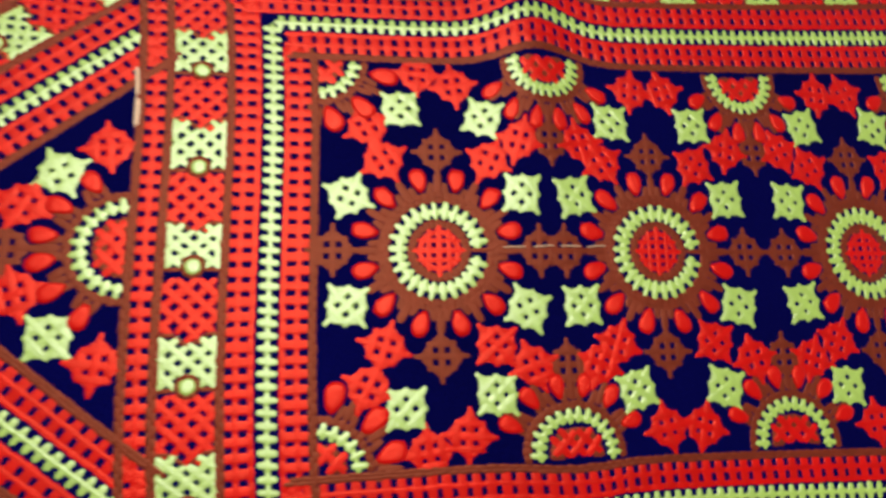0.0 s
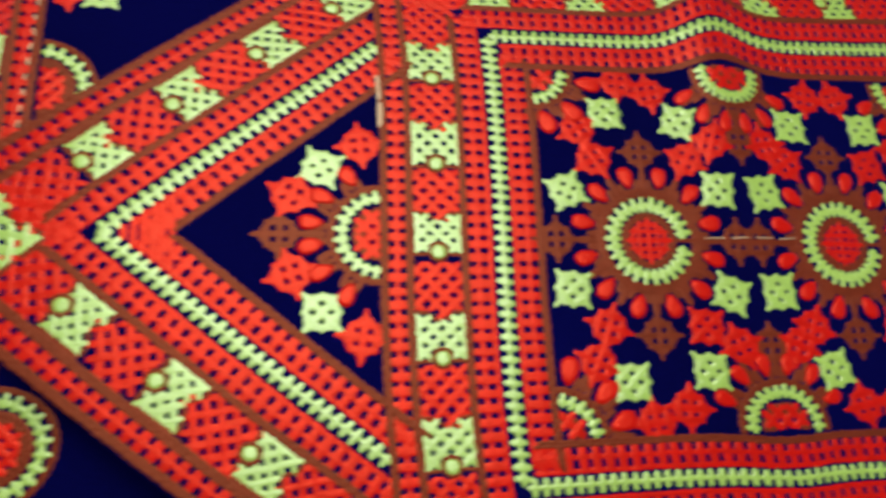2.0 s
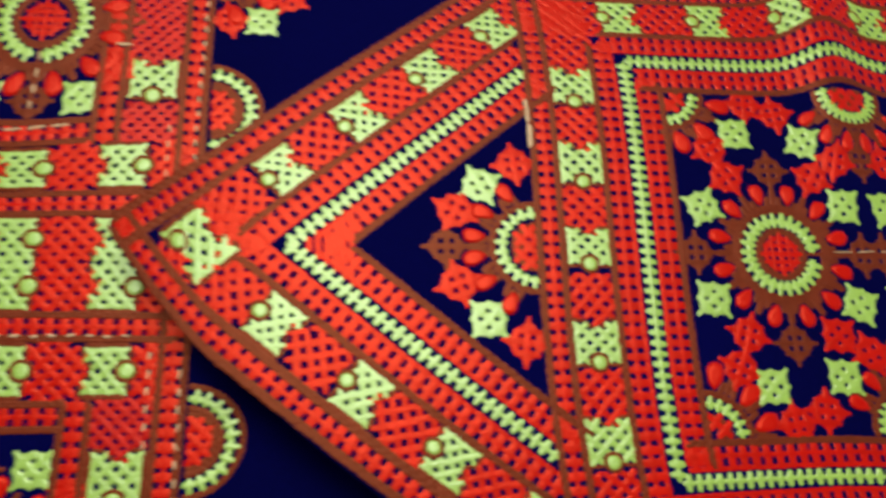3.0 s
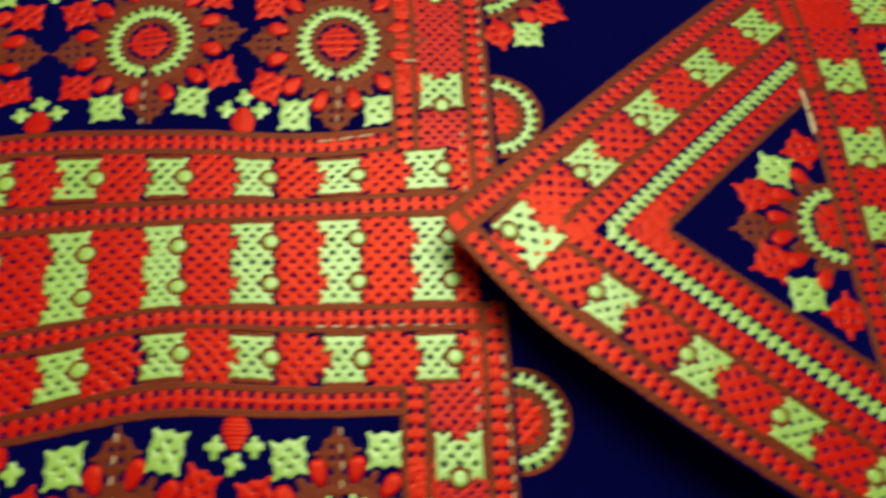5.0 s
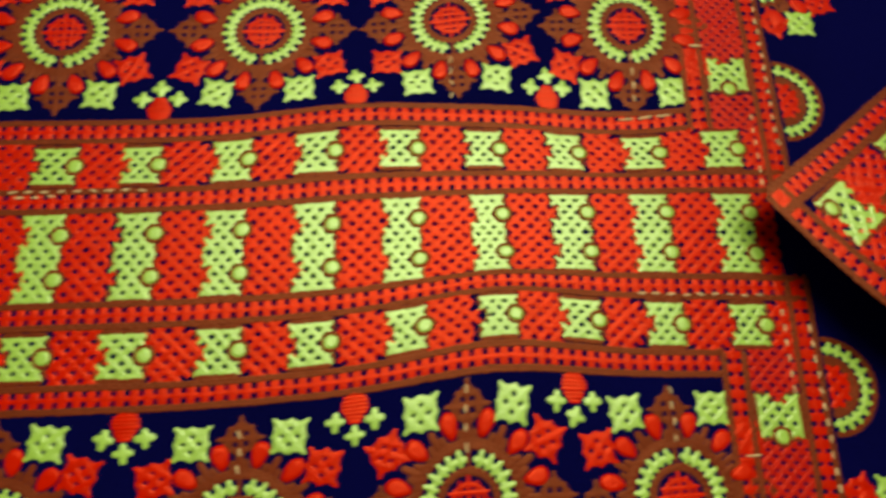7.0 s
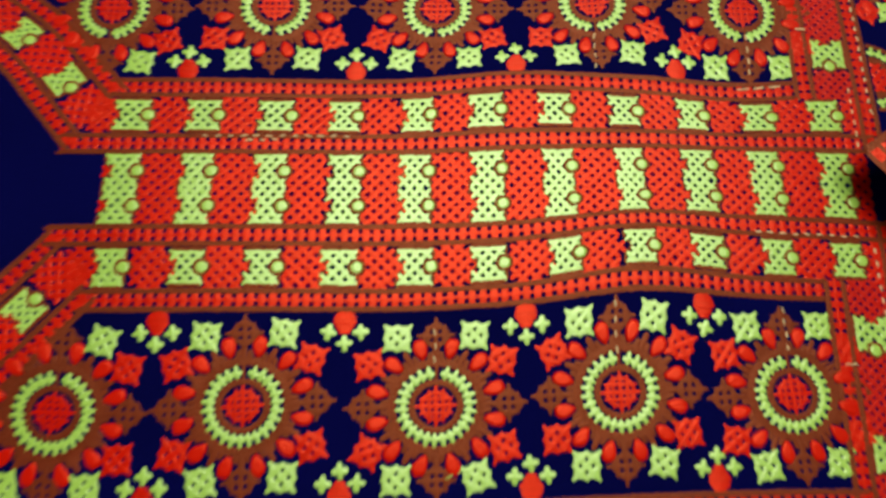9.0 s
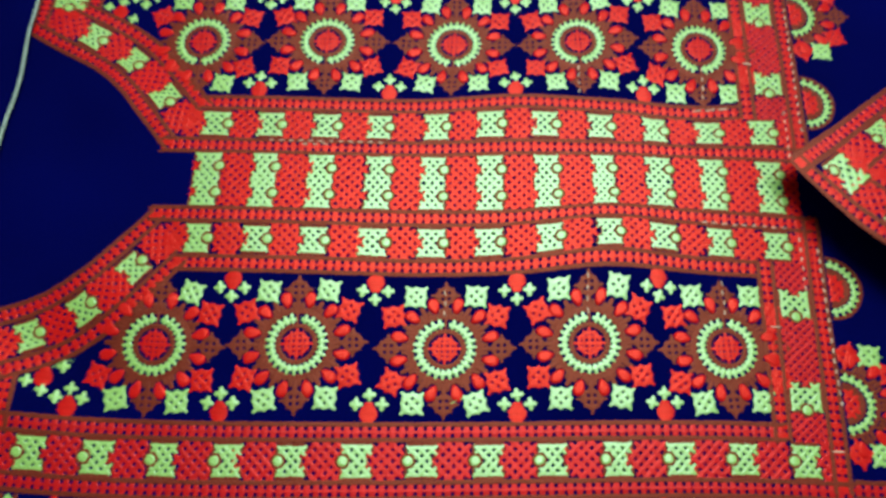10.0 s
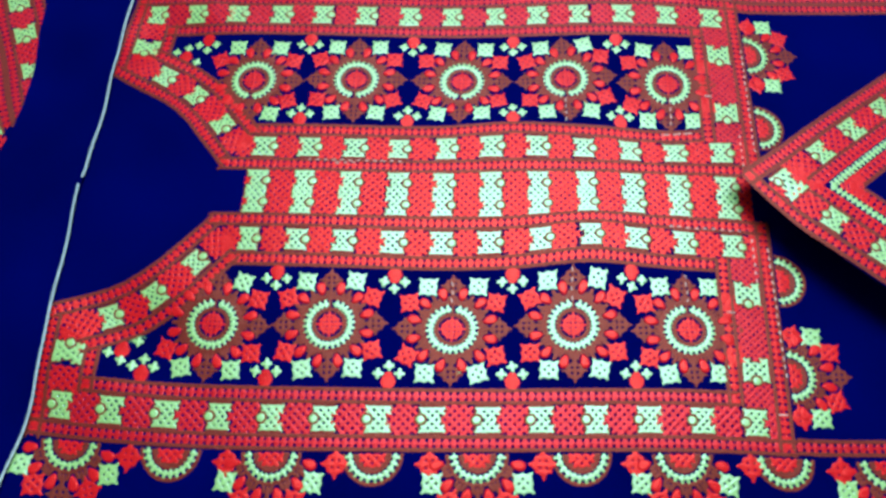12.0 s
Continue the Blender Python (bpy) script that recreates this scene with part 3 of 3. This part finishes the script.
medallion(-36.0, -62.5, P, panel, turn=0, arc=(0, 88), items=tuple((k_, 90 - a, d) for k_, a, d in CORNER), petals=(12, 40, 76), r=13.0, petal_d=21.0, petal_r=3.2)
# the point
for s_ in (1, -1):
    arm = Line([(-166, 1.5), (-86.7, 1.5 + s_ * 67.5)])
    reach = arm.length
    chain(arm, 0, P, panel, 0, reach)
    ladder(arm, -s_ * 8.0, P, panel, width=10.2, pitch=4.2, low=s_ > 0, high=s_ < 0, s0=9, s1=reach + 3, edge_from=15.5)
    ladder(arm, s_ * 8.2, P, panel, width=10.0, pitch=4.2, low=s_ < 0, high=s_ > 0, s0=-9.4, s1=reach + 6)
    arm_s = [14 + 31.8 * k for k in range(4)]
    for s in arm_s:
        green_block(arm, s, s_ * 20.5, P, panel, qs=2.3, qn=2.4, face=-1, bead_r=2.3)
    red_fill(arm, -12, reach + 20, s_ * 20.5, 16, P, panel, [(s, 7.5) for s in arm_s], q=2.6, face=-1)
    ladder(arm, s_ * 34.2, P, panel, width=10.6, pitch=4.2, edge=2.3, s0=-44, s1=reach + 30)
gusset = [(x, 1.5 - 0.85 * (x + 162.5), x, 1.5 + 0.85 * (x + 162.5), 1.0, 0.9) for x in np.arange(-159.5, -146, 2.6)]
tagged(part("red_gusset", stitch_mesh("red_gusset", gusset, spot(0, 0), P), RED, panel), kind="stuff")
tip_line = Line([(-202, -7), (-180, 13)])
red_fill(tip_line, 0, 26, 0, 17, P, panel, [(11, 8.0)], q=2.6)
green_block(tip_line, 12, 0, P, panel, qs=3.1, qn=3.1, face=-1, bead_r=2.6, bead_at=(-4.6, 4.6))
POINT_ITEMS = (("brown", 0, 30.0), ("red", 25, 29.0), ("red", -25, 29.5), ("green", 54, 29.5), ("green", -50, 28.2), ("red", 80, 32.0), ("red", -78, 30.5))
medallion(-87, 1.0, P, panel, turn=180, arc=(-90, 90), items=POINT_ITEMS, petals=(-62, -34, -10, 10, 34, 62), r=13.4, petal_d=21.3, petal_r=2.7)


# ---- threads on the surface ----
def running(points, ground, owner, name="basting_thread", mat=GOLD, dash=2.8, gap=3.0, half=0.5):
    line = Line(points)
    rows = [(s, 0, s + dash, rng.normal(0, 0.2), half, 4.0) for s in np.arange(0, line.length - dash, dash + gap)]
    return tagged(part(name, stitch_mesh(name, rows, line, ground, 0.2), mat, owner, "pale golden tacking thread"), kind="stuff")


Y = yoke_ground
for pts in ([(187, 128), (186, 84), (185, 34)], [(186, -36), (187, -80), (188, -126)], [(129, 80), (129, 57)], [(129, -79), (129, -56)], [(53, -79), (53, -57)],
            [(53, 79), (53, 58)], [(-24, -79), (-24, -62)], [(176, 52), (176, 20)], [(176, -30), (176, -62)], [(120, -25), (172, -25)], [(-130, 26), (-60, 26)], [(-110, 24), (-90, 24)]):
    running(pts, Y, dress)
for pts in ([(122, 52.5), (150, 53.5)], [(154, 84), (162, 84)], [(154, -84), (162, -84)], [(180, -150), (190, -150)]):
    running(pts, Y, dress, dash=6, gap=1.5)
part("loose_thread", stitch_mesh("loose_thread", [(-87.5, 58, -87, 47, 0.9, 1.6), (-87, 48, -86.8, 37, 0.9, 1.6)], spot(0, 0), P), GOLD, panel, "pale straw thread")
running([(20, 1), (56, 1.5)], P, panel, dash=7, gap=2.0, half=0.28)


def cord(points, name="shoulder_cord"):
    """Two strands twisted into a thin cord."""
    line, rows = Line(points), []
    for s in np.arange(0, line.length, 2.2):
        rows += [(s, -0.6, s + 3.0, 0.6, 0.45, 6.0)]
    rows += [(s, 0, s + 6, 0, 0.5, 4.0) for s in np.arange(0, line.length, 5)]
    return part(name, stitch_mesh(name, rows, line, W, 0.06), CORD, dress, "thin pale green twisted cord on the shoulder seam")


W = Ground(lambda p: np.asarray(p, float) / 1000, dress_height, 3.4)
cord([(-401, 380), (-396, 341), (-390, 286), (-388.5, 234), (-385, 187), (-385.5, 181)])
cord([(-386.5, 175), (-382.5, 143), (-381, 122), (-376.5, 91), (-370, 29), (-369.5, 5), (-370.5, -30)])
FOLD = [(-470, 425), (-405, 425), (-397, 341), (-391, 286), (-389.5, 234), (-386, 187), (-383.5, 143), (-382, 122), (-377.5, 91), (-371, 29), (-370.5, 5), (-371.5, -30), (-376, -120), (-480, -120),
        (-470, 60), (-458, 150), (-452, 197), (-448, 211), (-446, 234), (-452, 272), (-457, 301), (-461, 335)]
part("shoulder_fold", slab(FOLD, W, (-424, 180), [(0.97, -3.3), (1.0, -2.4), (1.004, -1.2), (0.998, -0.3), (0.985, 0.0)]), NAVY, dress, "folded back navy cotton along the shoulder seam")

# ---- the sleeve piece whose border comes out from under the shoulder fold ----
sleeve = tagged(new("sleeve_piece"), "navy sleeve piece with a red and green border", "sleeve")
S = Ground(W.xy, dress_height, 1.2)
part("fabric", slab([(-640, 425), (-440, 425), (-425, 300), (-425, 150), (-640, 100)], S, (-530, 260), [(1.0, -1.2), (1.003, -0.8), (1.0, -0.35), (0.99, -0.25)]), NAVY, sleeve, "plain navy blue cotton")
cuff = Line([(-500, 360), (-430, 224)])
cuff_s = (2, 35, 67, 102)
for s in cuff_s:
    green_block(cuff, s, 0, S, sleeve, qn=2.7, face=1)
red_fill(cuff, -12, 150, 0, 19, S, sleeve, [(s, 8.5) for s in cuff_s], mat=CRIMSON)
ladder(cuff, 14.5, S, sleeve, s0=-12, s1=150, mat=CRIMSON)
ladder(cuff, -14.5, S, sleeve, s0=-12, s1=150, mat=CRIMSON)
ladder(cuff, -24.5, S, sleeve, s0=-12, s1=150, mat=CRIMSON)
red_fill(cuff, -12, 165, -38, 19, S, sleeve, [(146, 8.5)], mat=CRIMSON)
green_block(cuff, 146, -38, S, sleeve, face=1)

# loose ends of pale thread
for x, y, turn in ((-231, -112, 20), (214, -98, 150), (-20, -127, 10)):
    fr = spot(x, y, turn)
    part("thread_end", stitch_mesh("thread_end", [(0, 0, 4, 1.5, 0.3, 3.0), (3.6, 1.4, 8, 1.8, 0.28, 3.4), (7.6, 1.8, 11.5, 0.4, 0.25, 2.6)], fr, Y), GREEN, dress)
